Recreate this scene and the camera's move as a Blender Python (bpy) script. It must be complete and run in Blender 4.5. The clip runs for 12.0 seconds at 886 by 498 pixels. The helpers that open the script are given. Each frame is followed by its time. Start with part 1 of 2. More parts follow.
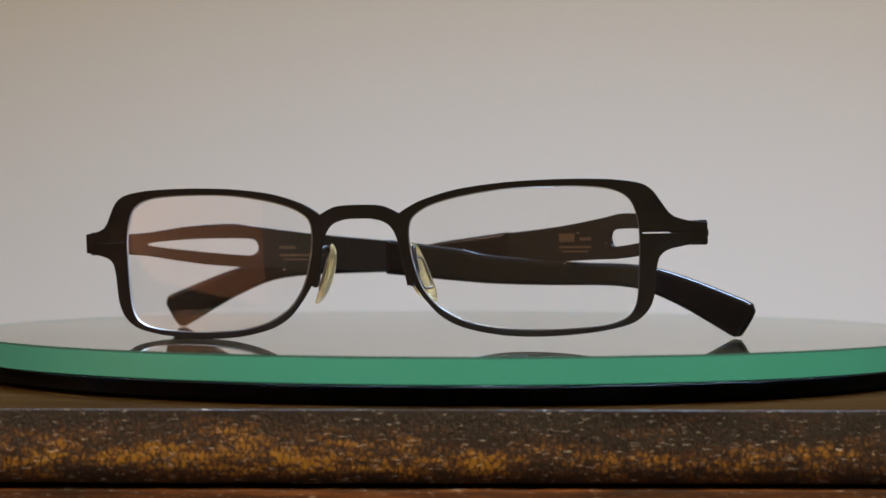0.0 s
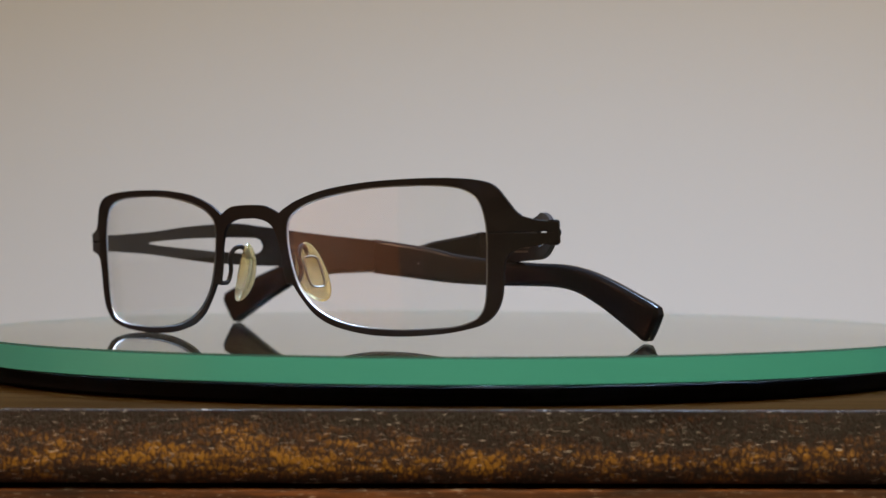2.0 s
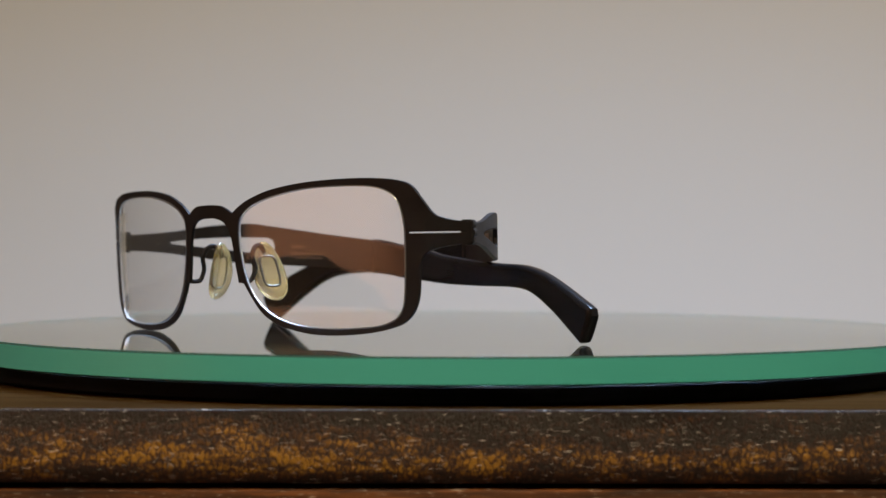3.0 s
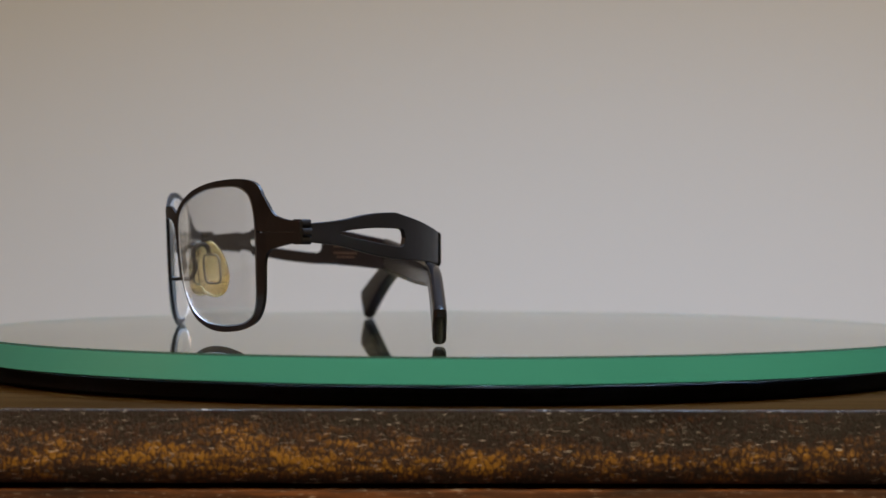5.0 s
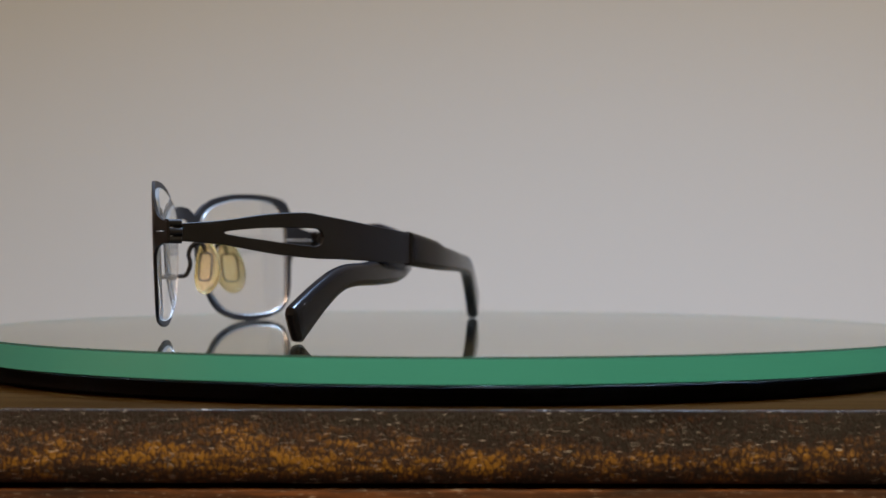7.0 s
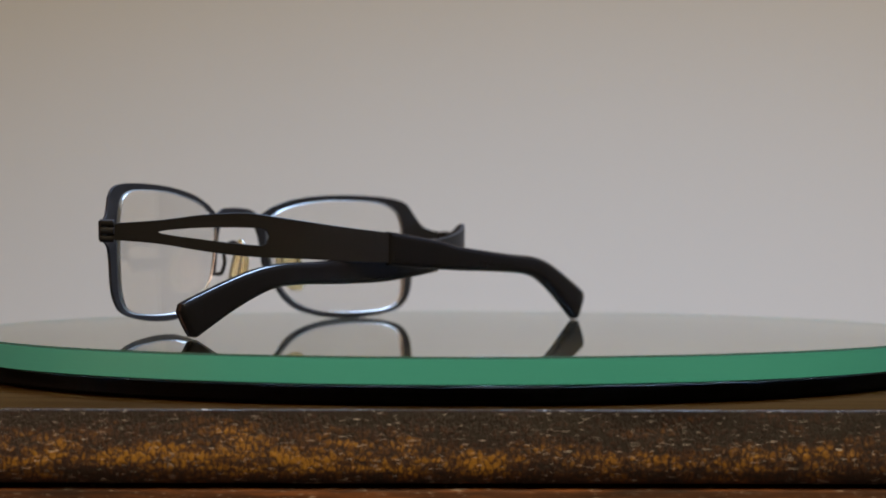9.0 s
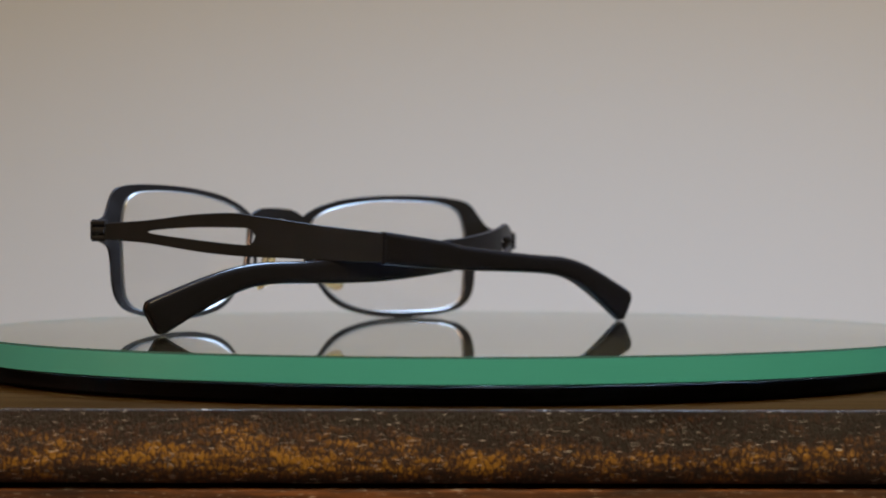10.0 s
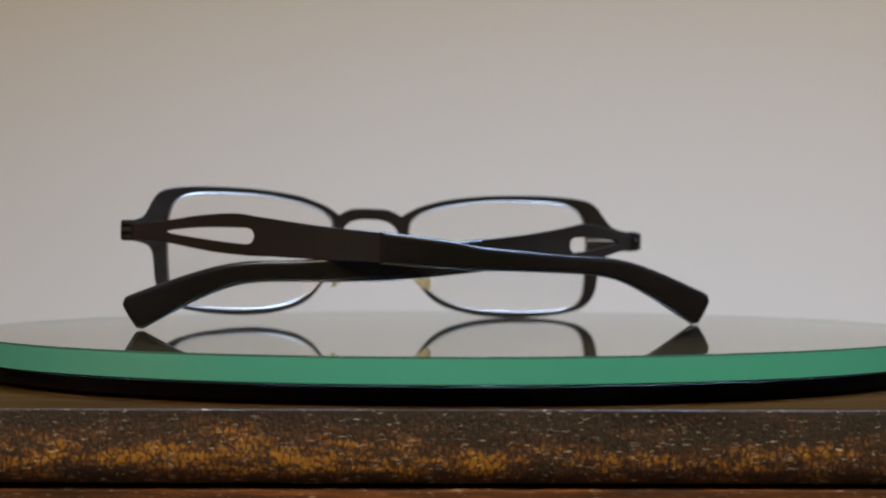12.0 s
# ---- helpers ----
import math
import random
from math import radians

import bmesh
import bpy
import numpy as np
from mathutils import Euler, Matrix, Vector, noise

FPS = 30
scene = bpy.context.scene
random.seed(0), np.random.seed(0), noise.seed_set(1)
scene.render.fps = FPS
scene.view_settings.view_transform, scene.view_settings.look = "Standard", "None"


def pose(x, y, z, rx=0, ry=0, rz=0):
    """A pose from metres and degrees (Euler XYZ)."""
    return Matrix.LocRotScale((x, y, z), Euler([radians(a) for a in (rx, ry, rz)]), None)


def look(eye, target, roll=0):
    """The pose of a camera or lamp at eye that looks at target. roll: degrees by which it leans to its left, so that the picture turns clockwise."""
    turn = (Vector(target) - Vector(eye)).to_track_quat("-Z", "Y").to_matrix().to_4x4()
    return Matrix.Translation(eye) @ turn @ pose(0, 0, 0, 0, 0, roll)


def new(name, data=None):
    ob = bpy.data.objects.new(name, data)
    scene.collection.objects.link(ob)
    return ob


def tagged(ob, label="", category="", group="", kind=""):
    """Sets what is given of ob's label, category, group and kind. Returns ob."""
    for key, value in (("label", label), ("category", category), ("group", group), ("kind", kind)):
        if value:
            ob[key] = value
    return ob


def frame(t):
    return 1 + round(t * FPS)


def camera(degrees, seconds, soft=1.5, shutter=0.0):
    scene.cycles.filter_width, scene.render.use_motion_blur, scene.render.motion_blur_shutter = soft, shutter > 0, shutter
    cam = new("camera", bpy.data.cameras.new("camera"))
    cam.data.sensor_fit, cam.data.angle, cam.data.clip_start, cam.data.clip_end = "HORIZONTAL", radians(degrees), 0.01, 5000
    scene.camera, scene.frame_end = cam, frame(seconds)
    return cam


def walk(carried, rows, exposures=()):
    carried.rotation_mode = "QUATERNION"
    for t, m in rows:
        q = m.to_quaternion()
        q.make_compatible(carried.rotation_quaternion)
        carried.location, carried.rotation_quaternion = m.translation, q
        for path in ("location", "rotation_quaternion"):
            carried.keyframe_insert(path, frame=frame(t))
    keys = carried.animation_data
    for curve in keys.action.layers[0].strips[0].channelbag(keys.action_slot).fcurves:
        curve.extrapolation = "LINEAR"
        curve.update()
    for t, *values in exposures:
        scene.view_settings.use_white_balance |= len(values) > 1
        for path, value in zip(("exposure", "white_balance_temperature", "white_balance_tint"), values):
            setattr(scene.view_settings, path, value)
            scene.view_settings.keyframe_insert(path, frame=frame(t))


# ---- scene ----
Z0 = 0.800            # height of the glass plate's upper face
DECK = 0.0092          # height of the turntable over the cabinet top
SPIN0, SPIN = -13.50, -11.945   # turntable angle at the start, and degrees a second

# ---- camera ----
cam = camera(21.6, 12.0, soft=1.5)
cam.data.dof.use_dof = True
cam.data.dof.focus_distance = 0.468
cam.data.dof.aperture_fstop = 24.0
EYE = Vector((0.0, -0.523, Z0 + 0.0238))
AIM = EYE + Vector((-0.00478, 0.99993, -0.01092))
walk(cam, [(0.0, look(EYE, AIM, 0.1)), (12.0, look(EYE, AIM, 0.1))], exposures=[(0.0, 0.16), (0.5, 0.18), (1.0, 0.20), (1.5, 0.16), (2.0, 0.11), (3.0, 0.03), (5.5, -0.05), (7.0, -0.05), (9.5, -0.05), (10.3, 0.04), (11.0, 0.08), (12.0, 0.10)])

# ---- world and lights ----
world = bpy.data.worlds.new("world")
scene.world = world
world.use_nodes = True
wn = world.node_tree.nodes
sky = wn.new("ShaderNodeTexSky")
sky.sky_type, sky.sun_disc = "NISHITA", False
sky.sun_elevation, sky.sun_rotation = radians(35), radians(60)
wn["Background"].inputs["Strength"].default_value = 0.10
world.node_tree.links.new(sky.outputs["Color"], wn["Background"].inputs["Color"])


def area_lamp(name, at, target, sx, sy, power, colour):
    data = bpy.data.lights.new(name, "AREA")
    data.shape, data.size, data.size_y, data.energy, data.color = "RECTANGLE", sx, sy, power, colour
    ob = new(name, data)
    ob.matrix_world = look(at, target)
    return ob


# added lights out of view: cool from above, warm fill; then the lamp of the hall beyond the doorway
cool_top = area_lamp("cool_top_light", (0.17, 0.22, 1.54), (0.17, 0.22, 0.0), 0.30, 0.30, 26.5, (0.46, 0.665, 1.0))
# narrowed so the wall behind dims and warms towards its top
cool_top.data.spread = radians(142)
area_lamp("warm_fill_light", (0.40, -0.90, 2.46), (0.40, -0.90, 0.0), 0.60, 0.60, 55.0, (1.0, 0.81, 0.49))
area_lamp("hall_light", (-1.70, -0.5, 2.40), (-1.95, -0.5, 0.0), 0.25, 0.9, 95.0, (1.0, 0.62, 0.42))


# ---- materials ----
def material(name, base=(0.5, 0.5, 0.5), rough=0.5, metal=0.0, **more):
    m = bpy.data.materials.new(name)
    m.use_nodes = True
    b = m.node_tree.nodes["Principled BSDF"]
    b.inputs["Base Color"].default_value = (*base, 1)
    b.inputs["Roughness"].default_value = rough
    b.inputs["Metallic"].default_value = metal
    for key, value in more.items():
        b.inputs[key.replace("_", " ")].default_value = value
    return m


def node(m, kind, **values):
    n = m.node_tree.nodes.new(kind)
    for key, value in values.items():
        n.inputs[key.replace("_", " ")].default_value = value
    return n


def link(m, a, b):
    m.node_tree.links.new(a, b)


def bsdf(m):
    return m.node_tree.nodes["Principled BSDF"]


def coords(m, scale=(1, 1, 1), world_space=False):
    mp = node(m, "ShaderNodeMapping", Scale=scale)
    if world_space:
        link(m, m.node_tree.nodes.new("ShaderNodeNewGeometry").outputs["Position"], mp.inputs["Vector"])
    else:
        link(m, m.node_tree.nodes.new("ShaderNodeTexCoord").outputs["Object"], mp.inputs["Vector"])
    return mp.outputs["Vector"]


def noise_tex(m, vec, scale, detail=4.0, rough=0.55):
    n = node(m, "ShaderNodeTexNoise", Scale=scale, Detail=detail, Roughness=rough)
    link(m, vec, n.inputs["Vector"])
    return n.outputs["Fac"]


def ramp(m, fac, stops):
    r = m.node_tree.nodes.new("ShaderNodeValToRGB")
    el = r.color_ramp.elements
    while len(el) < len(stops):
        el.new(0.5)
    for e, (pos, col) in zip(el, stops):
        e.position, e.color = pos, (*col, 1)
    link(m, fac, r.inputs["Fac"])
    return r.outputs["Color"]


def mix(m, fac, a, b, how="MIX"):
    n = m.node_tree.nodes.new("ShaderNodeMix")
    n.data_type, n.blend_type = "RGBA", how
    for sock, val in ((n.inputs[0], fac), (n.inputs[6], a), (n.inputs[7], b)):
        if isinstance(val, (float, int)):
            sock.default_value = val
        elif isinstance(val, tuple):
            sock.default_value = (*val, 1)
        else:
            link(m, val, sock)
    return n.outputs[2]


def arith(m, op, a, b=0.0):
    n = m.node_tree.nodes.new("ShaderNodeMath")
    n.operation = op
    for sock, val in ((n.inputs[0], a), (n.inputs[1], b)):
        if isinstance(val, (float, int)):
            sock.default_value = val
        else:
            link(m, val, sock)
    return n.outputs[0]


def bump(m, height, strength, distance):
    n = node(m, "ShaderNodeBump", Strength=strength, Distance=distance)
    link(m, height, n.inputs["Height"])
    link(m, n.outputs["Normal"], bsdf(m).inputs["Normal"])


def wall_paint(name, base):
    m = material(name, base, 0.85)
    v = coords(m, world_space=True)
    soft = noise_tex(m, v, 2.2, 3)
    fine = noise_tex(m, v, 90, 4)
    dark = tuple(c * 0.94 for c in base)
    col = mix(m, soft, dark, base)
    link(m, col, bsdf(m).inputs["Base Color"])
    bump(m, fine, 0.15, 0.001)
    return m


def wood_material():
    m = material("dark_stained_wood", (0.05, 0.025, 0.01), 0.42, Specular_IOR_Level=0.3)
    geo = m.node_tree.nodes.new("ShaderNodeNewGeometry")
    xyz = m.node_tree.nodes.new("ShaderNodeSeparateXYZ")
    link(m, geo.outputs["Position"], xyz.inputs[0])
    grit = noise_tex(m, coords(m, (3400, 3400, 3600), True), 1.0, 3, 0.7)
    clumps = noise_tex(m, coords(m, (1500, 1300, 1200), True), 1.0, 3, 0.65)
    mottle = noise_tex(m, coords(m, (90, 90, 330), True), 1.0, 5, 0.65)
    large = noise_tex(m, coords(m, (20, 4, 120), True), 1.0, 3)
    # light on the moulding's curve painted in as an amber band, fading sideways
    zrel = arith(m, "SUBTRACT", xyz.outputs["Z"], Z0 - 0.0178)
    lit_band = arith(m, "SUBTRACT", 1.0, arith(m, "ABSOLUTE", arith(m, "DIVIDE", zrel, 0.0050)))
    lit_band = arith(m, "MAXIMUM", lit_band, -0.7)
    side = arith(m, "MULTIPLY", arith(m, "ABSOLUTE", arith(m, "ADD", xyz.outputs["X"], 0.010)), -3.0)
    lit_stain = arith(m, "ADD", arith(m, "MULTIPLY", lit_band, 0.58), arith(m, "ADD", arith(m, "ADD", arith(m, "MULTIPLY", mottle, 2.3), -0.92), arith(m, "ADD", arith(m, "MULTIPLY", large, 1.1), side)))
    lit_stain = arith(m, "ADD", lit_stain, arith(m, "MULTIPLY", arith(m, "SUBTRACT", clumps, 0.5), 1.0))
    lit_stain = arith(m, "ADD", lit_stain, arith(m, "MULTIPLY", arith(m, "SUBTRACT", grit, 0.5), 0.95))
    # crackled lacquer: the stain stays dark in fine branching cracks
    warp = node(m, "ShaderNodeTexNoise", Scale=640.0, Detail=2.0)
    link(m, geo.outputs["Position"], warp.inputs["Vector"])
    bent = mix(m, 0.0018, geo.outputs["Position"], warp.outputs["Color"], "ADD")
    cell = node(m, "ShaderNodeTexVoronoi", Scale=850.0)
    cell.feature = "DISTANCE_TO_EDGE"
    tall = node(m, "ShaderNodeMapping", Scale=(1.0, 1.0, 0.55))
    link(m, bent, tall.inputs["Vector"])
    link(m, tall.outputs["Vector"], cell.inputs["Vector"])
    plate_height = ramp(m, cell.outputs["Distance"], [(0.0, (0, 0, 0)), (0.16, (1, 1, 1))])
    lit_stain = arith(m, "ADD", lit_stain, arith(m, "MULTIPLY", arith(m, "SUBTRACT", plate_height, 0.72), 0.56))
    col = ramp(m, arith(m, "SUBTRACT", lit_stain, 0.50), [(0.08, (0.0092, 0.0066, 0.0078)), (0.40, (0.027, 0.0120, 0.0108)), (0.70, (0.080, 0.036, 0.0100)), (1.0, (0.270, 0.142, 0.016))])
    # pale grey specks put into the colour as sparkle
    sparkle = ramp(m, grit, [(0.60, (0, 0, 0)), (0.72, (1, 1, 1))])
    col = mix(m, arith(m, "MULTIPLY", sparkle, 0.13), col, (0.20, 0.18, 0.18))
    dash = noise_tex(m, coords(m, (330, 330, 6400), True), 1.0, 2, 0.5)
    flecks = ramp(m, dash, [(0.672, (0, 0, 0)), (0.69, (1, 1, 1))])
    col = mix(m, arith(m, "MULTIPLY", flecks, 0.85), col, (0.75, 0.72, 0.72))
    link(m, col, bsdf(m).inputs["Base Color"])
    link(m, arith(m, "ADD", arith(m, "MULTIPLY", clumps, 0.3), 0.24), bsdf(m).inputs["Roughness"])
    bump(m, arith(m, "ADD", arith(m, "MULTIPLY", plate_height, 0.35), arith(m, "ADD", clumps, arith(m, "MULTIPLY", grit, 0.8))), 0.7, 0.0004)
    return m


def rail_material():
    m = material("red_brown_stained_wood", (0.09, 0.03, 0.012), 0.4, Specular_IOR_Level=0.3)
    streak = noise_tex(m, coords(m, (60, 300, 900), True), 1.0, 4, 0.65)
    col = ramp(m, streak, [(0.32, (0.016, 0.008, 0.006)), (0.52, (0.055, 0.022, 0.010)), (0.72, (0.17, 0.062, 0.020))])
    dash = noise_tex(m, coords(m, (420, 420, 4200), True), 1.0, 2, 0.5)
    col = mix(m, arith(m, "MULTIPLY", ramp(m, dash, [(0.64, (0, 0, 0)), (0.70, (1, 1, 1))]), 0.5), col, (0.55, 0.48, 0.42))
    link(m, col, bsdf(m).inputs["Base Color"])
    bump(m, streak, 0.4, 0.0003)
    return m


def wood_top_material():
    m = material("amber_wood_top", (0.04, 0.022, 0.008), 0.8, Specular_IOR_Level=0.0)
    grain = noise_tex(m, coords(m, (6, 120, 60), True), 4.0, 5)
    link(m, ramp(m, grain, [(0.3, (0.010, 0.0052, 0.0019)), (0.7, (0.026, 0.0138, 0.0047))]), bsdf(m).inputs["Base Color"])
    bump(m, grain, 0.3, 0.0004)
    return m


def metal_material():
    m = material("black_brown_metal", (0.010, 0.008, 0.008), 0.42, 0.0, Specular_IOR_Level=0.038)
    v = coords(m, (1, 1, 1))
    fine = noise_tex(m, v, 2600, 3)
    soft = noise_tex(m, v, 120, 3)
    link(m, mix(m, soft, (0.0106, 0.0099, 0.0108), (0.0156, 0.0145, 0.0154)), bsdf(m).inputs["Base Color"])
    link(m, arith(m, "ADD", arith(m, "MULTIPLY", soft, 0.18), 0.34), bsdf(m).inputs["Roughness"])
    bump(m, fine, 0.25, 0.00004)
    return m


def acetate_material():
    m = material("black_acetate", (0.006, 0.006, 0.007), 0.20, Specular_IOR_Level=0.08)
    streak = noise_tex(m, coords(m, (60, 900, 900)), 4.0, 4)
    link(m, mix(m, streak, (0.005, 0.005, 0.0065), (0.009, 0.008, 0.008)), bsdf(m).inputs["Base Color"])
    link(m, arith(m, "ADD", arith(m, "MULTIPLY", streak, 0.14), 0.13), bsdf(m).inputs["Roughness"])
    bump(m, streak, 0.05, 0.00002)
    return m


def silicone_material():
    m = material("yellowed_silicone", (0.60, 0.52, 0.28), 0.24, IOR=1.38, Transmission_Weight=0.9)
    v = coords(m)
    soft = noise_tex(m, v, 420, 3)
    link(m, mix(m, soft, (0.74, 0.61, 0.30), (0.81, 0.71, 0.44)), bsdf(m).inputs["Base Color"])
    b = bsdf(m)
    b.inputs["Subsurface Weight"].default_value = 0.3
    b.inputs["Subsurface Radius"].default_value = (0.002, 0.0016, 0.0008)
    b.inputs["Subsurface Scale"].default_value = 1.0
    return m


def clear_glass(name, ior, tint=(1, 1, 1)):
    m = bpy.data.materials.new(name)
    m.use_nodes = True
    nt = m.node_tree
    nt.nodes.remove(nt.nodes["Principled BSDF"])
    g = nt.nodes.new("ShaderNodeBsdfGlass")
    g.inputs["IOR"].default_value, g.inputs["Roughness"].default_value = ior, 0.0
    g.inputs["Color"].default_value = (*tint, 1)
    nt.links.new(g.outputs[0], nt.nodes["Material Output"].inputs["Surface"])
    return m


def edge_material():
    m = material("green_glass_edge", (0.05, 0.30, 0.19), 0.25, Specular_IOR_Level=0.3)
    v = coords(m, (1, 1, 1))
    soft = noise_tex(m, v, 30, 3)
    link(m, mix(m, soft, (0.054, 0.345, 0.335), (0.066, 0.385, 0.375)), bsdf(m).inputs["Base Color"])
    bump(m, noise_tex(m, coords(m, (60, 60, 900)), 3, 3), 0.1, 0.0002)
    return m


M_WALL = wall_paint("grey_white_wall_paint", (0.655, 0.647, 0.630))
# ceiling out of view, tinted cream to warm the light bounced off it
M_CEIL = wall_paint("warm_bounce_paint", (0.80, 0.73, 0.60))
# walls out of view, toned dark so lenses and glass edge catch less light
M_FAR_WALL = wall_paint("dimming_wall_paint", (0.19, 0.175, 0.165))
M_HALL = wall_paint("peach_wall_paint", (0.74, 0.48, 0.34))
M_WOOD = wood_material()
M_WOOD_TOP = wood_top_material()
M_RAIL = rail_material()
M_METAL = metal_material()
M_ACETATE = acetate_material()
M_PAD = silicone_material()
M_LENS = clear_glass("lens_glass", 1.52, (0.985, 0.985, 0.98))
M_PLATE = clear_glass("plate_glass", 1.52, (0.97, 0.99, 0.98))
M_EDGE = edge_material()
M_SEAM = material("ground_glass_seam", (0.014, 0.032, 0.020), 0.9, Specular_IOR_Level=0.0)
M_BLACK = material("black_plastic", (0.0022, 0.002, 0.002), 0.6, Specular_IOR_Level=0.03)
# mirror face added on top of the base, brightens the glass above
M_BASE_MIRROR = material("base_mirror", (0.90, 0.91, 0.90), 0.06, 1.0)
M_PRINT = material("bronze_print", (0.050, 0.027, 0.011), 0.5)
M_FROST = material("ground_lens_bevel", (0.10, 0.095, 0.095), 0.3, IOR=1.5, Transmission_Weight=0.6)
M_STEEL = material("steel_core", (0.06, 0.055, 0.045), 0.4, 0.3)
M_RIM = material("lens_rim", (0.25, 0.25, 0.25), 0.35, IOR=1.5, Transmission_Weight=0.75, Specular_IOR_Level=0.2)
M_DUST = material("dust_grain", (0.6, 0.58, 0.55), 0.8)
M_FLOOR = material("brown_floor", (0.16, 0.10, 0.06), 0.5)


# ---- building helpers ----
def finish(name, bm, mats, parent=None, label="", angle=32):
    bmesh.ops.recalc_face_normals(bm, faces=bm.faces)
    for f in bm.faces:
        f.smooth = True
    for e in bm.edges:
        if len(e.link_faces) == 2 and e.calc_face_angle(0) > radians(angle):
            e.smooth = False
    me = bpy.data.meshes.new(name)
    bm.to_mesh(me)
    bm.free()
    for m in mats if isinstance(mats, (list, tuple)) else [mats]:
        me.materials.append(m)
    ob = new(name, me)
    if parent:
        ob.parent = parent
    if label:
        ob["label"] = label
    return ob


def part(name, bm, mat, parent, label=""):
    return finish(name, bm, mat, parent, label)


def box(bm, x0, x1, y0, y1, z0, z1, bevel=0.0):
    vs = bmesh.ops.create_cube(bm, size=1.0)["verts"]
    for v in vs:
        v.co = Vector(((x0 + x1) / 2 + v.co.x * (x1 - x0), (y0 + y1) / 2 + v.co.y * (y1 - y0), (z0 + z1) / 2 + v.co.z * (z1 - z0)))
    if bevel:
        es = list({e for v in vs for e in v.link_edges})
        bmesh.ops.bevel(bm, geom=es, offset=bevel, segments=2, affect="EDGES", profile=0.5)


def lathe(bm, profile, steps, mat_of=None):
    """Turn a list of (radius, height) round z; the first and last lie on the axis if their radius is 0."""
    rings = []
    for r, z in profile:
        if r == 0:
            rings.append([bm.verts.new((0, 0, z))])
        else:
            rings.append([bm.verts.new((r * math.cos(2 * math.pi * k / steps), r * math.sin(2 * math.pi * k / steps), z)) for k in range(steps)])
    for i in range(len(rings) - 1):
        a, b = rings[i], rings[i + 1]
        for k in range(steps):
            n = (k + 1) % steps
            if len(a) == 1:
                f = bm.faces.new((a[0], b[k], b[n]))
            elif len(b) == 1:
                f = bm.faces.new((a[k], a[n], b[0]))
            else:
                f = bm.faces.new((a[k], a[n], b[n], b[k]))
            if mat_of:
                f.material_index = mat_of[i]


def spline(points, closed=True, step=0.6):
    """A smooth line through points (x, y) or (x, y, 'c'); 'c' marks a corner."""
    n = len(points)
    P = [Vector(p[:2]) for p in points]
    corner = [len(p) > 2 for p in points]
    out = []
    for i in range(n if closed else n - 1):
        j = (i + 1) % n
        a, b = P[i], P[j]
        before = P[i - 1] if (closed or i > 0) else a
        after = P[(j + 1) % n] if (closed or j + 1 < n) else b
        ta = (b - a) if corner[i] else (b - before) * 0.5
        tb = (b - a) if corner[j] else (after - a) * 0.5
        d = (b - a).length
        if ta.length > d: ta = ta.normalized() * d
        if tb.length > d: tb = tb.normalized() * d
        k = max(1, int(d / step))
        for q in range(k):
            t = q / k
            h1, h2, h3, h4 = 2*t**3 - 3*t*t + 1, t**3 - 2*t*t + t, -2*t**3 + 3*t*t, t**3 - t*t
            out.append(a * h1 + ta * h2 + b * h3 + tb * h4)
    if not closed:
        out.append(P[-1])
    return out


def signed_area(loop):
    return sum(loop[i - 1].x * loop[i].y - loop[i].x * loop[i - 1].y for i in range(len(loop))) / 2


def shrink(loop, d):
    """Move a closed counter-clockwise loop inwards by d."""
    out = []
    for i, p in enumerate(loop):
        t = (loop[(i + 1) % len(loop)] - loop[i - 1]).normalized()
        out.append(p + Vector((-t.y, t.x)) * d)
    return out


def inside(p, loop):
    r = False
    for i in range(len(loop)):
        a, b = loop[i - 1], loop[i]
        if (a.y > p.y) != (b.y > p.y) and p.x < (b.x - a.x) * (p.y - a.y) / (b.y - a.y) + a.x:
            r = not r
    return r


from mathutils.geometry import delaunay_2d_cdt


def plate(bm, outer, holes, shape, profile):
    """A sheet with an outline and holes. profile: (inset, offset) rows from the front to the back; shape(x, y, offset) bends it."""
    if signed_area(outer) < 0: outer = outer[::-1]
    holes = [h if signed_area(h) > 0 else h[::-1] for h in holes]

    def loops(d):
        return [shrink(outer, d)] + [shrink(h, -d) for h in holes]
    rows = []
    for d, off in profile:
        rows.append([[bm.verts.new(shape(p.x, p.y, off)) for p in lp] for lp in loops(d)])
    for r in range(len(rows) - 1):
        for la, lb in zip(rows[r], rows[r + 1]):
            for k in range(len(la)):
                n = (k + 1) % len(la)
                bm.faces.new((la[k], la[n], lb[n], lb[k]))
    for end in (0, -1):
        flat = loops(profile[end][0])
        pts, edges, vs = [], [], []
        for lp, vl in zip(flat, rows[end]):
            s = len(pts)
            pts += lp
            vs += vl
            edges += [(s + k, s + (k + 1) % len(lp)) for k in range(len(lp))]
        co, _, faces, orig, _, _ = delaunay_2d_cdt(pts, edges, [], 0, 1e-6)
        for f in faces:
            c = (co[f[0]] + co[f[1]] + co[f[2]]) / 3
            if inside(c, flat[0]) and not any(inside(c, h) for h in flat[1:]):
                tri = [vs[orig[i][0]] for i in f if orig[i]]
                if len(set(tri)) == 3:
                    try:
                        bm.faces.new(tri)
                    except ValueError:
                        pass


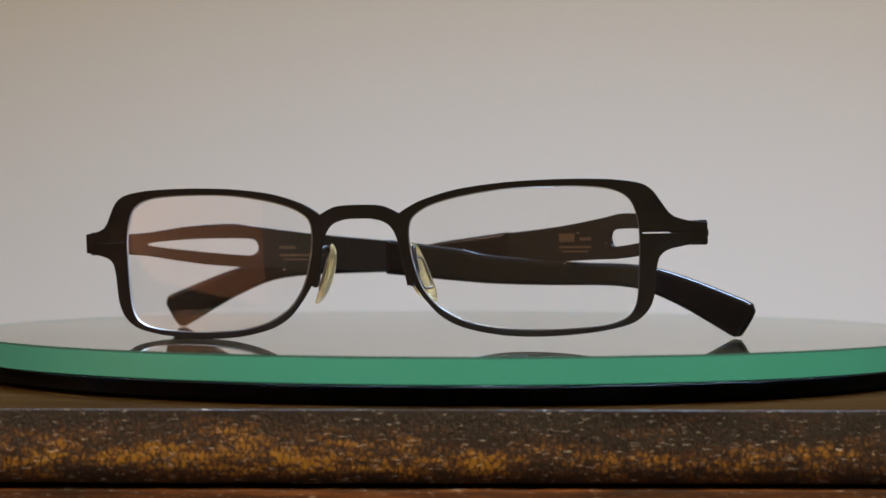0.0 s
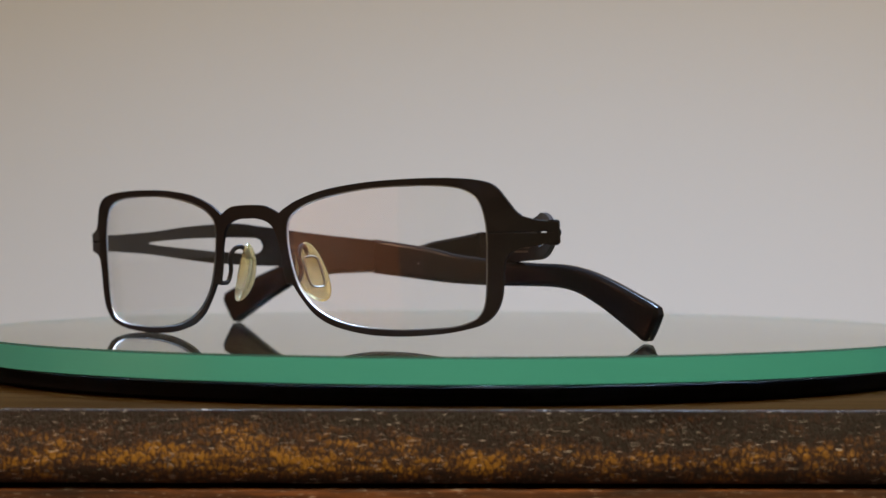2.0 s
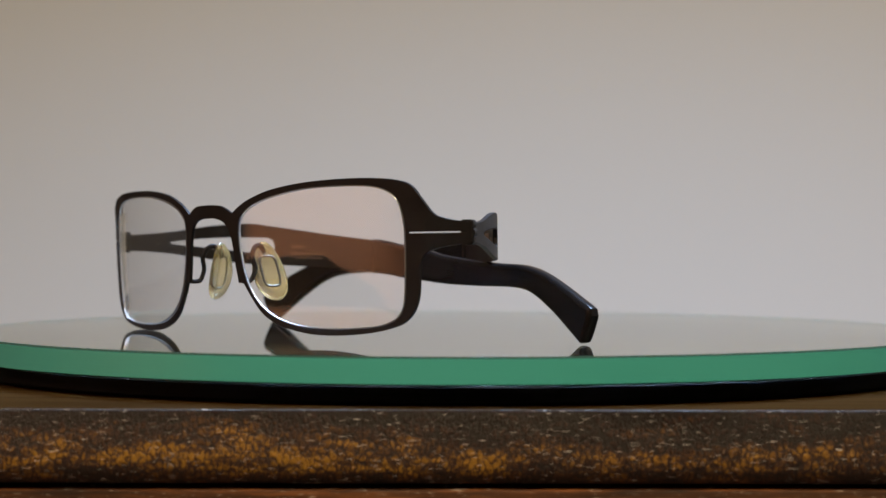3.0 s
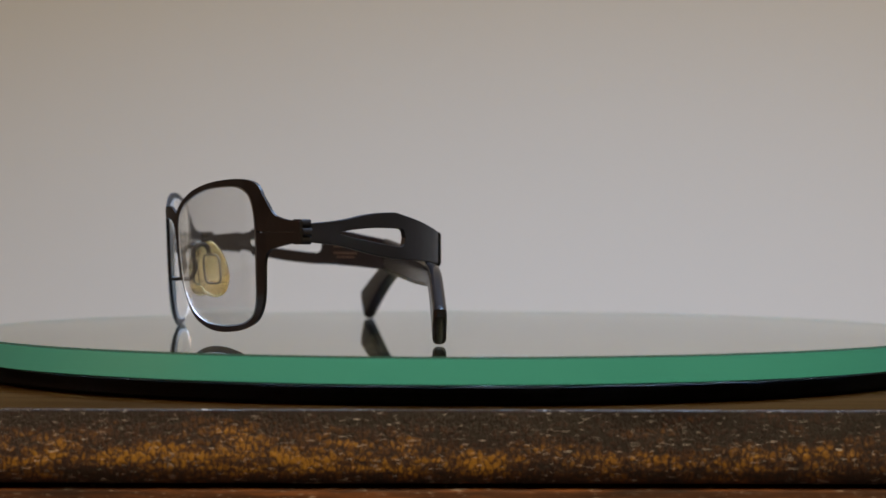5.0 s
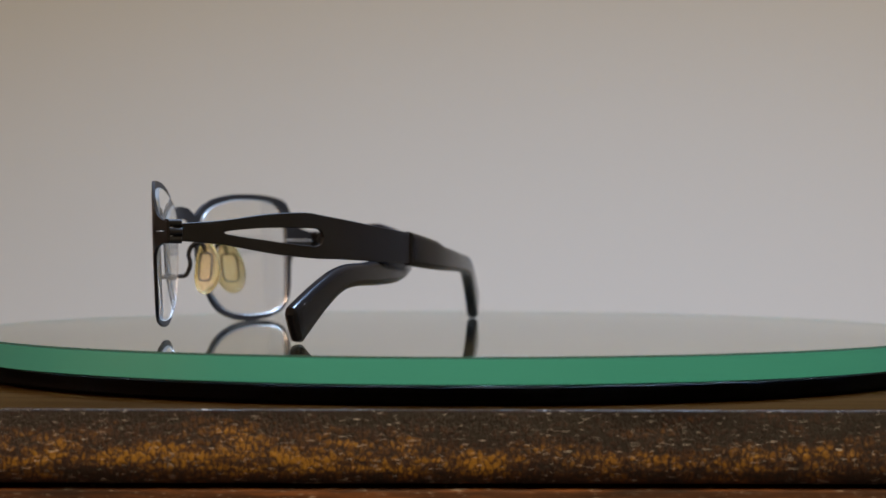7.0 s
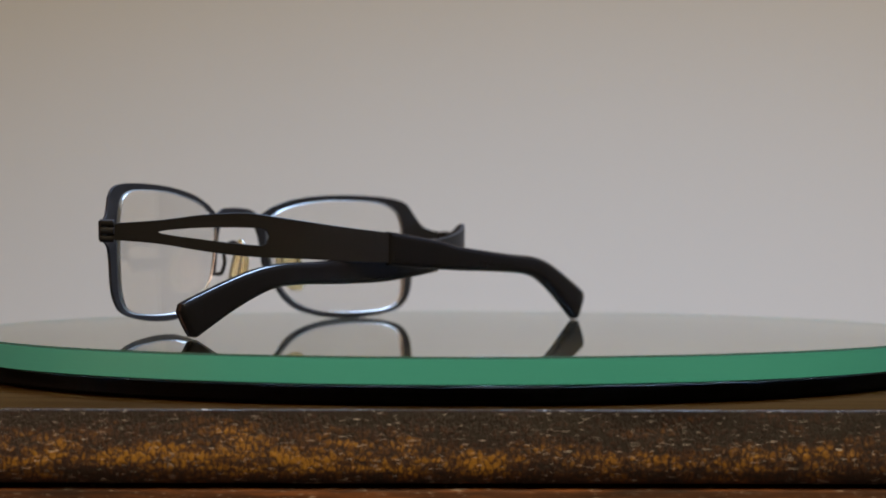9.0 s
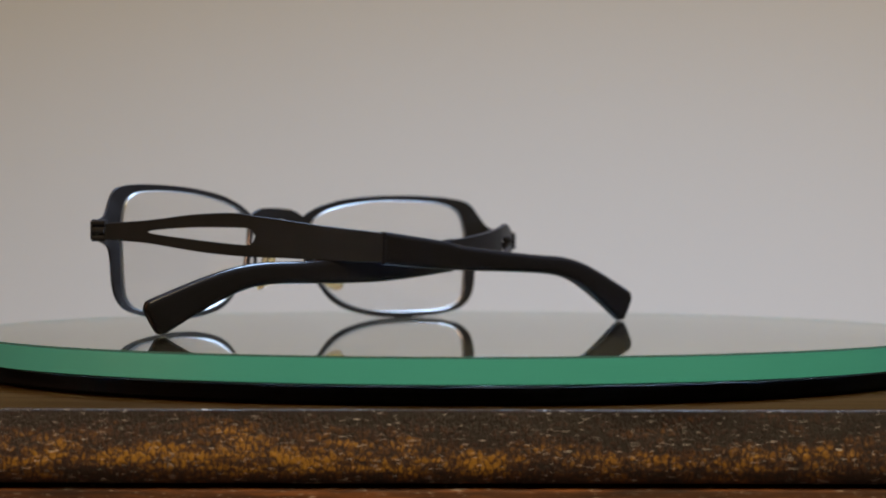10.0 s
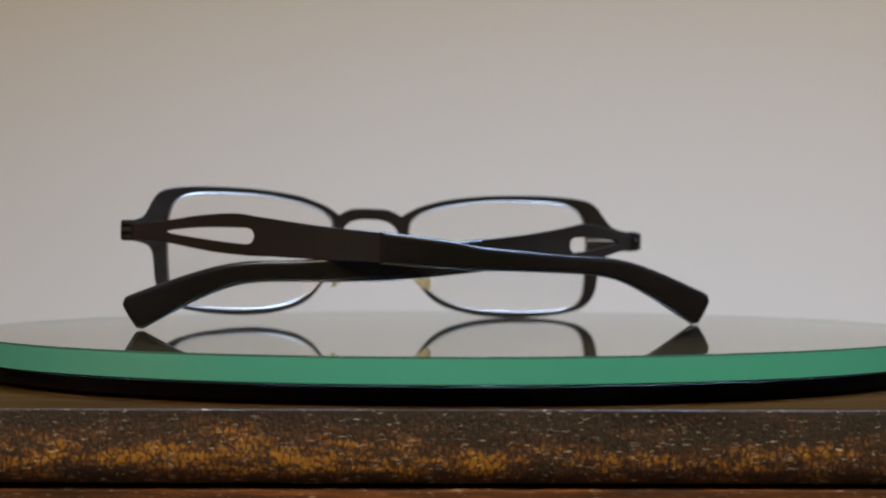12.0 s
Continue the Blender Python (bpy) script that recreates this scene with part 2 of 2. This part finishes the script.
def tube(bm, pts, radius, sides=8):
    """A round wire through 3D points."""
    line = []
    n = len(pts)
    for i in range(n - 1):
        a, b = Vector(pts[i]), Vector(pts[i + 1])
        p0, p3 = Vector(pts[max(i - 1, 0)]), Vector(pts[min(i + 2, n - 1)])
        for q in range(6):
            t = q / 6
            line.append(0.5 * (2*a + (b - p0)*t + (2*p0 - 5*a + 4*b - p3)*t*t + (3*a - p0 - 3*b + p3)*t**3))
    line.append(Vector(pts[-1]))
    side = Vector((0.3, 0.2, 0.9))
    rings = []
    for i, p in enumerate(line):
        t = (line[min(i + 1, len(line) - 1)] - line[max(i - 1, 0)]).normalized()
        x = t.cross(side).normalized()
        side = x.cross(t)
        rings.append([bm.verts.new(p + (x * math.cos(2*math.pi*k/sides) + side * math.sin(2*math.pi*k/sides)) * radius) for k in range(sides)])
    for a, b in zip(rings, rings[1:]):
        for k in range(sides):
            bm.faces.new((a[k], a[(k+1) % sides], b[(k+1) % sides], b[k]))
    bm.faces.new(rings[0][::-1])
    bm.faces.new(rings[-1])


# ---- the room ----
def slab(name, x0, x1, y0, y1, z0, z1, mat, label, category="wall"):
    bm = bmesh.new()
    box(bm, x0, x1, y0, y1, z0, z1)
    return tagged(finish(name, bm, mat), label, category, kind="structure")


def holed_wall(name, axis_x, thick, y0, y1, z1, gap, mat, label):
    """A wall across x with one opening gap = (y0, y1, z0, z1)."""
    bm = bmesh.new()
    a, b, c, d = gap
    X0, X1 = axis_x, axis_x + thick
    box(bm, X0, X1, y0, a, 0, z1)
    box(bm, X0, X1, b, y1, 0, z1)
    box(bm, X0, X1, a, b, d, z1)
    if c > 0:
        box(bm, X0, X1, a, b, 0, c)
    return tagged(finish(name, bm, mat), label, "wall", kind="structure")


slab("floor", -2.9, 1.75, -2.5, 1.5, -0.1, 0.0, M_FLOOR, "brown floor below the furniture", "floor")
slab("ceiling", -2.9, 1.75, -2.5, 1.5, 2.5, 2.6, M_CEIL, "plain ceiling out of view, cream to warm the bounced light", "ceiling")
slab("wall_north", -2.9, 1.75, 1.4, 1.5, 0.0, 2.5, M_WALL, "plain grey-white painted wall behind the turntable")
slab("wall_south", -2.9, 1.75, -2.5, -2.4, 0.0, 2.5, M_FAR_WALL, "plain wall out of view, taupe to dim reflections and bounced light")
slab("wall_east", 1.6, 1.75, -2.4, 1.4, 0.0, 2.5, M_FAR_WALL, "plain wall out of view, taupe to dim reflections and bounced light")
holed_wall("wall_west", -1.35, 0.12, -2.4, 1.4, 2.5, (-0.94, 0.06, 0.0, 2.08), M_FAR_WALL, "plain wall out of view, taupe to dim reflections, with a doorway to a warm-lit hall")
slab("wall_hall", -2.9, -2.8, -2.4, 1.4, 0.0, 2.5, M_HALL, "peach painted wall of the warm-lit hall")


# ---- the cabinet ----
def wooden_cabinet():
    cab = new("wooden_cabinet")
    cab.location = (0, 0.13, 0)
    tagged(cab, "dark-stained wooden cabinet with crackled moulded top edge, a lit amber band painted along it", "cabinet")
    top, under = Z0 - DECK, Z0 - 0.0223
    x0, x1, yf, yb = -0.45, 0.45, -0.112 - 0.13, 0.088
    # top board: a softly moulded front edge swept along the front
    bm = bmesh.new()
    prof = [(yb, top), (yf + 0.0004, top), (yf + 0.0001, top - 0.00006), (yf + 0.00003, top - 0.00015), (yf, top - 0.0004),
            (yf - 0.0002, top - 0.0040), (yf - 0.0005, top - 0.0075), (yf - 0.0004, top - 0.0105), (yf + 0.0002, top - 0.0122),
            (yf + 0.0011, top - 0.0131), (yf + 0.0022, under), (yb, under)]
    n = 90
    rings = []
    for k in range(n + 1):
        x = x0 + (x1 - x0) * k / n
        wob = [noise.noise(Vector((x * 40, i * 0.7, 3.1))) * 0.00012 if 2 <= i <= 9 else 0 for i in range(len(prof))]
        rings.append([bm.verts.new((x, y + w, z + w * 0.5)) for (y, z), w in zip(prof, wob)])
    for a, b in zip(rings, rings[1:]):
        for i in range(len(prof)):
            j = (i + 1) % len(prof)
            f = bm.faces.new((a[i], b[i], b[j], a[j]))
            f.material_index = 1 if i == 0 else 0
    bm.faces.new(rings[0])
    bm.faces.new(rings[-1][::-1])
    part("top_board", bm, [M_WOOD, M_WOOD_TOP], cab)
    # rail under the board, a hair out of parallel, with a shadow gap between
    bm = bmesh.new()
    box(bm, x0 + 0.002, x1 - 0.002, yf + 0.0, yb - 0.01, Z0 - 0.090, under - 0.0011, 0.0006)
    for v in bm.verts:
        if v.co.z > Z0 - 0.05:
            v.co.z += 0.0016 * v.co.x
    part("front_rail", bm, M_RAIL, cab, "red-brown stained rail under the top board")
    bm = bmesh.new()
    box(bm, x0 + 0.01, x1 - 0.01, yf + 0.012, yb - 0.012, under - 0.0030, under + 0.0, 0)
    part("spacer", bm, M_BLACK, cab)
    for nm, a, b in (("door", x0 + 0.004, -0.002), ("door", 0.002, x1 - 0.004)):
        bm = bmesh.new()
        box(bm, a, b, yf + 0.002, yf + 0.022, 0.08, Z0 - 0.094, 0.002)
        part(nm, bm, M_WOOD, cab)
    bm = bmesh.new()
    box(bm, x0 + 0.004, x1 - 0.004, yf + 0.0225, yb - 0.012, 0.06, Z0 - 0.0905)
    part("carcass", bm, M_WOOD, cab)
    for sx in (x0 + 0.03, x1 - 0.07):
        for sy in (yf + 0.03, yb - 0.07):
            bm = bmesh.new()
            box(bm, sx, sx + 0.04, sy, sy + 0.04, 0.0, 0.06, 0.003)
            part("foot", bm, M_WOOD, cab)


wooden_cabinet()


# ---- the turntable ----
def turntable():
    tt = new("turntable")
    tt.location = (0, 0, Z0 - DECK)
    tagged(tt, "round clear glass turntable with green edge on a black base", "turntable")
    h = DECK
    R = 0.1085
    bm = bmesh.new()
    lathe(bm, [(0, h), (R * 0.5, h), (R - 0.0005, h), (R, h - 0.00040), (R, h - 0.0050), (R - 0.0002, h - 0.0052), (R * 0.5, h - 0.0052), (0, h - 0.0052)],
          256, [0, 0, 1, 2, 1, 0, 0])
    p = part("glass_plate", bm, [M_PLATE, M_SEAM, M_EDGE], tt, "clear glass disc with a green ground edge")
    bm = bmesh.new()
    lathe(bm, [(0, h - 0.0054), (R - 0.0030, h - 0.0054), (R - 0.0025, h - 0.0057), (R - 0.0024, 0.0009), (R - 0.0030, 0.0003), (0.06, 0.0003), (0.06, 0.0), (0, 0.0)], 200,
          [1, 0, 0, 0, 0, 0, 0])
    part("base_disc", bm, [M_BLACK, M_BASE_MIRROR], tt, "black plastic turntable base")
    return tt


# ---- the eyeglasses (millimetres in their own space; x across, y back, z up) ----
MM = 0.001
HALF_FRONT = [(0, 27.55), (4.4, 27.35), (6.4, 26.7), (8.3, 25.7, "c"), (9.6, 26.6), (12.8, 28.2), (19.2, 30.1), (28.1, 31.3), (37.0, 31.75),
              (45.0, 31.75), (51.0, 31.4), (55.2, 30.6), (57.2, 29.3), (58.9, 26.8), (60.1, 24.9), (61.0, 24.05), (63.6, 23.2), (67.0, 22.8, "c"),
              (67.0, 18.8, "c"), (62.8, 18.2), (59.7, 17.4), (58.4, 16.2), (57.8, 14.0), (57.2, 8.6), (55.8, 5.4), (52.9, 3.1), (47.3, 1.7),
              (41.1, 1.0), (34.9, 0.76), (27.8, 1.15), (20.4, 2.75), (16.0, 5.1), (12.8, 8.6), (10.8, 11.5, "c"), (9.5, 11.3, "c"), (9.2, 12.8, "c"),
              (8.7, 15.0), (8.2, 18.5), (7.5, 21.2), (6.6, 22.9), (5.2, 24.0), (2.6, 24.7)]
LENS_LINE = [(10.0, 22.0), (10.7, 24.7), (13.7, 26.9), (19.2, 28.6), (28.1, 30.0), (37.0, 30.4), (45.8, 30.2), (50.2, 29.4), (52.8, 27.8), (54.1, 25.1),
             (54.7, 20.8), (54.4, 12.2), (53.8, 6.9), (52.1, 4.3), (48.1, 2.8), (41.1, 2.2), (34.0, 2.1), (26.0, 2.7), (19.8, 4.4), (15.3, 7.2), (12.2, 11.3), (10.4, 17.4)]
FULL_FRONT = HALF_FRONT + [(0, 24.75)] + [(-p[0], *p[1:]) for p in HALF_FRONT[:0:-1]]


def front_shape(x, z, off):
    y = -1.35 + 0.212 * (math.sqrt(x * x + 64) - 8) + 0.04 * (22 - z) + 0.42 * max(0, abs(x) - 58) + 0.08 * min(8, max(0, abs(x) - 50))
    s = 0.212 * x / math.sqrt(x * x + 64)
    return Vector((x - s * off, y + off, z)) * MM


def front_frame(parent):
    bm = bmesh.new()
    lens = spline(LENS_LINE, step=0.7)
    slit = [Vector((x, 20.72)) for x in np.linspace(55.2, 66.0, 16)] + [Vector((x, 20.98)) for x in np.linspace(66.0, 55.2, 16)]
    plate(bm, spline(FULL_FRONT, step=0.7), [lens, slit, [Vector((-p.x, p.y)) for p in lens], [Vector((-p.x, p.y)) for p in slit]], front_shape,
          [(0.06, -0.32), (0.0, -0.25), (0.0, 0.25), (0.06, 0.32)])
    return part("front_frame", bm, M_METAL, parent, "thin black-brown metal front with bridge")


def lens(parent, side):
    """A moulded lens: domed front, hollow back, a ground bevel round its rim."""
    bm = bmesh.new()
    line = spline(LENS_LINE, step=0.8)
    if signed_area(line) < 0:
        line = line[::-1]
    mid = Vector((32.5, 16.5))
    inner = shrink(line, 0.17)
    n, rows = len(line), 10
    edge = {}
    for face in (0, 1):
        def off(g):
            d = ((g - mid).length / 25) ** 2
            return (-1.15 + 0.80 * d) if face == 0 else (0.40 + 0.85 * d)
        rings = [[bm.verts.new(front_shape(side * g.x, g.y, off(g))) for g in (mid + (p - mid) * (r / rows) for p in inner)] for r in range(1, rows + 1)]
        c = bm.verts.new(front_shape(side * mid.x, mid.y, off(mid)))
        for k in range(n):
            bm.faces.new((c, rings[0][k], rings[0][(k + 1) % n]))
        for a, b in zip(rings, rings[1:]):
            for k in range(n):
                bm.faces.new((a[k], a[(k + 1) % n], b[(k + 1) % n], b[k]))
        rim = [bm.verts.new(front_shape(side * g.x, g.y, off(g) + (0.30 if face == 0 else -0.30))) for g in shrink(line, -0.05)]
        for k in range(n):
            bm.faces.new((rings[-1][k], rings[-1][(k + 1) % n], rim[(k + 1) % n], rim[k])).material_index = 1 if face == 0 else 2
        edge[face] = rim
    for k in range(n):
        bm.faces.new((edge[0][k], edge[0][(k + 1) % n], edge[1][(k + 1) % n], edge[1][k])).material_index = 2
    ob = part("lens", bm, [M_LENS, M_FROST, M_RIM], parent, "clear coated lens")
    ob.visible_shadow = False
    # a few grains of dust on the front
    bm = bmesh.new()
    rnd = random.Random(5 + side)
    for _ in range(9):
        x, z, r = rnd.uniform(14, 50), rnd.uniform(6, 28), rnd.uniform(0.05, 0.11)
        d = ((Vector((x, z)) - mid).length / 25) ** 2
        at = front_shape(side * x, z, -1.15 + 0.80 * d)
        bmesh.ops.create_icosphere(bm, subdivisions=1, radius=r * MM, matrix=Matrix.Translation(at) @ Matrix.Diagonal((rnd.uniform(0.8, 1.8), 0.4, 1, 1)))
    tagged(part("dust", bm, M_DUST, ob, "pale grains of dust"), kind="stuff")
    return ob


def pad_arm(parent, side):
    bm = bmesh.new()
    pts = [(10.2, 0.2, 11.7), (10.2, 1.6, 11.6), (10.4, 3.0, 12.0), (10.5, 3.9, 14.3), (10.2, 3.4, 16.6), (9.8, 4.1, 18.5), (9.3, 5.6, 19.1), (8.9, 6.7, 18.3), (9.1, 7.1, 16.6)]
    tube(bm, [Vector((side * x, y, z)) * MM for x, y, z in pts], 0.5 * MM)
    arm = part("nose_pad_arm", bm, M_METAL, parent, "bent black wire arm")
    # pad: a soft lens-shaped oval, facing the nose and a little back
    across = Vector((-0.34, -0.94, 0.0)) if side > 0 else Vector((0.34, -0.94, 0.0))
    up = Vector((side * -0.31, -0.05, 0.95)).normalized()
    face = across.cross(up).normalized()
    if face.x * side > 0:
        face = -face
    mid = Vector((side * 9.75, 7.7, 13.5))
    bm = bmesh.new()
    n, rows = 40, 7
    rings = []
    for r in range(-rows, rows + 1):
        a = r / rows * math.pi / 2
        k = math.cos(a) ** 0.55 if abs(r) < rows else 0.02
        hgt = math.sin(a) * (1.2 if r > 0 else 0.8)
        ring = []
        for q in range(n):
            w = 2 * math.pi * q / n
            x, y = math.cos(w), math.sin(w)
            wid = 3.5 - 0.45 * y
            sag = 0.9 * (y * k) ** 2
            ring.append(bm.verts.new((mid + across * (x * wid * k) + up * (y * 6.45 * k) + face * (hgt - sag)) * MM))
        rings.append(ring)
    for a, b in zip(rings, rings[1:]):
        for q in range(n):
            bm.faces.new((a[q], a[(q + 1) % n], b[(q + 1) % n], b[q]))
    bm.faces.new(rings[0])
    bm.faces.new(rings[-1][::-1])
    part("nose_pad", bm, M_PAD, arm, "yellowed translucent silicone pad")
    bm = bmesh.new()
    loop = []
    for q in range(25):
        w = 2 * math.pi * q / 24
        c, sn = math.cos(w), math.sin(w)
        loop.append((mid + across * (1.75 * math.copysign(abs(c) ** 0.5, c)) + up * (3.3 * math.copysign(abs(sn) ** 0.5, sn)) - face * 0.92) * MM)
    tube(bm, loop, 0.26 * MM, 6)
    part("pad_core", bm, M_STEEL, arm, "metal plate rim set in the pad")


# temple seen in plan from its hinge (inwards, back), and its outline along its length (s, height)
PLAN = [(0, 0), (11, 13), (24.4, 26.3), (36, 33.8), (49.9, 39.3), (71, 43), (96, 43.5), (128.4, 41.1), (140, 40.0)]
PLAN_LINE = spline(PLAN, closed=False, step=0.8)
PLAN_S = [0.0]
for i in range(1, len(PLAN_LINE)):
    PLAN_S.append(PLAN_S[-1] + (PLAN_LINE[i] - PLAN_LINE[i - 1]).length)
ARM_LINE = [(1.0, 22.4, "c"), (12, 23.3), (22, 24.7), (31, 25.2), (36, 24.6), (51.6, 22.7), (66.5, 21.4, "c"), (66.5, 14.8, "c"), (55.8, 15.0), (40, 15.5),
            (34, 15.6), (26, 16.2), (20, 17.0), (12, 18.2), (1.0, 19.0, "c")]
SLOT_LINE = [(12.0, 20.7), (21.3, 21.8), (33.8, 21.9), (35.2, 21.3), (35.7, 20.1), (35.2, 18.8), (33.8, 18.2), (22.5, 19.2)]
TIP_LINE = [(64.7, 21.8, "c"), (81.5, 19.9), (87, 18.9), (98, 18.0), (109.3, 17.3), (119.3, 16.9), (126.3, 15.8), (133.4, 13.7), (142, 10.5), (146.8, 8.5),
            (147.3, 7.0), (146, 4.3), (144.2, 1.7), (142.9, 1.5), (140.5, 2.8), (131, 8.0), (122.3, 11.6), (113.8, 12.8), (98, 13.2), (87, 13.3), (76, 13.7), (64.7, 14.3, "c")]


def temple(parent, side, hinge, fold, lift, stretch=1.0, sag=0.0):
    turn = Matrix.Translation(Vector(hinge) * MM) @ Euler((0, 0, radians(fold))).to_matrix().to_4x4() @ Euler((0, radians(lift), 0)).to_matrix().to_4x4()

    def shape_with(thick):
        def shape(s, z, off):
            i = max(1, min(len(PLAN_S) - 1, int(np.searchsorted(PLAN_S, s))))
            a, b = PLAN_LINE[i - 1], PLAN_LINE[i]
            t = (s - PLAN_S[i - 1]) / (PLAN_S[i] - PLAN_S[i - 1])
            p, d = a + (b - a) * t, (b - a).normalized()
            o = off * thick(s)
            q = Vector((p.x * stretch - d.y * o, p.y * stretch + d.x * o, z - 20.8 - sag * math.exp(-((s - 96) / 27) ** 2) * (0.55 + 0.95 * min(1, max(0, (18 - z) / 5)))))
            return turn @ (Vector((-side * q.x, q.y, q.z)) * MM)
        return shape
    bm = bmesh.new()
    plate(bm, spline(ARM_LINE, step=0.9), [spline([(12 + (p[0] - 12) * (1.0 if side > 0 else 1.06), p[1]) for p in SLOT_LINE], step=0.7)], shape_with(lambda s: 1.0), [(0.12, -0.5), (0.0, -0.38), (0.0, 0.38), (0.12, 0.5)])
    arm = part("temple", bm, M_METAL, parent, "slotted black-brown sheet metal temple arm")
    bm = bmesh.new()
    body = shape_with(lambda s: 1.12 + 0.26 * min(1, (s - 64) / 60))
    plate(bm, spline(TIP_LINE, step=0.9), [], body, [(1.25 * (1 - math.cos(a)), -0.25 - 0.75 * math.sin(a)) for a in [math.pi / 2 * k / 6 for k in range(6, -1, -1)]]
          + [(1.25 * (1 - math.cos(a)), 0.25 + 0.75 * math.sin(a)) for a in [math.pi / 2 * k / 6 for k in range(7)]])
    part("temple_tip", bm, M_ACETATE, arm, "glossy black acetate temple tip")
    # hinge: a hook of folded sheet round the end piece
    bm = bmesh.new()
    for z, hgt, back in ((18.4, 1.5, 1.0), (20.0, 1.6, 1.25), (21.7, 1.6, 1.0)):
        plate(bm, [Vector(p) for p in [(-0.5, z), (2.6, z), (2.6, z + hgt), (-0.5, z + hgt)]], [], shape_with(lambda s: 1.0),
              [(0.55, -1.5), (0.22, -1.36), (0.06, -1.15), (0.0, -0.85), (0.0, back - 0.6), (0.06, back - 0.35), (0.22, back - 0.14), (0.55, back)])
    part("hinge", bm, M_METAL, arm)
    # printed marks on the inner face
    marks = ((46.5, 51.0, 19.4, 21.2),) if side > 0 else ()
    for s0, s1, z0, z1 in marks + ((41.5, 45.0, 19.6, 20.3), (41.5, 51.0, 18.0, 18.5), (42.5, 50.0, 17.1, 17.5)):
        bm = bmesh.new()
        plate(bm, [Vector(p) for p in ((s0, z0), (s1, z0), (s1, z1), (s0, z1))], [], shape_with(lambda s: 1.0), [(0.0, -0.515), (0.0, -0.50)])
        part("printed_mark", bm, M_PRINT, arm, "small bronze printed bar")


def eyeglasses():
    g = new("eyeglasses")
    tagged(g, "black-brown metal eyeglasses, temples folded, resting on glass turntable", "eyeglasses")
    front_frame(g)
    for side in (1, -1):
        lens(g, side)
        pad_arm(g, side)
    temple(g, 1, (66.0, 15.5, 20.7), 0.0, 0.0)
    temple(g, -1, (-65.2, 15.5, 20.7), -6.3, 1.15, 1.014, 0.95)
    return g


table_thing = turntable()
glasses = eyeglasses()
SEAT = Matrix.Translation((-0.00363, -0.06256, 0.0)) @ pose(0, 0, 0, 0, 0, -2.61) @ pose(0, 0, 0, 0, -1.24, 0)


def motions():
    base = Matrix.Translation((0, 0, Z0 - DECK))
    top = Matrix.Translation((0, 0, Z0))
    times = [k / 5 for k in range(61)]
    walk(table_thing, [(t, base @ pose(0, 0, 0, 0, 0, SPIN0 + SPIN * t)) for t in times])
    walk(glasses, [(t, top @ pose(0, 0, 0, 0, 0, SPIN0 + SPIN * t) @ SEAT) for t in times])


motions()
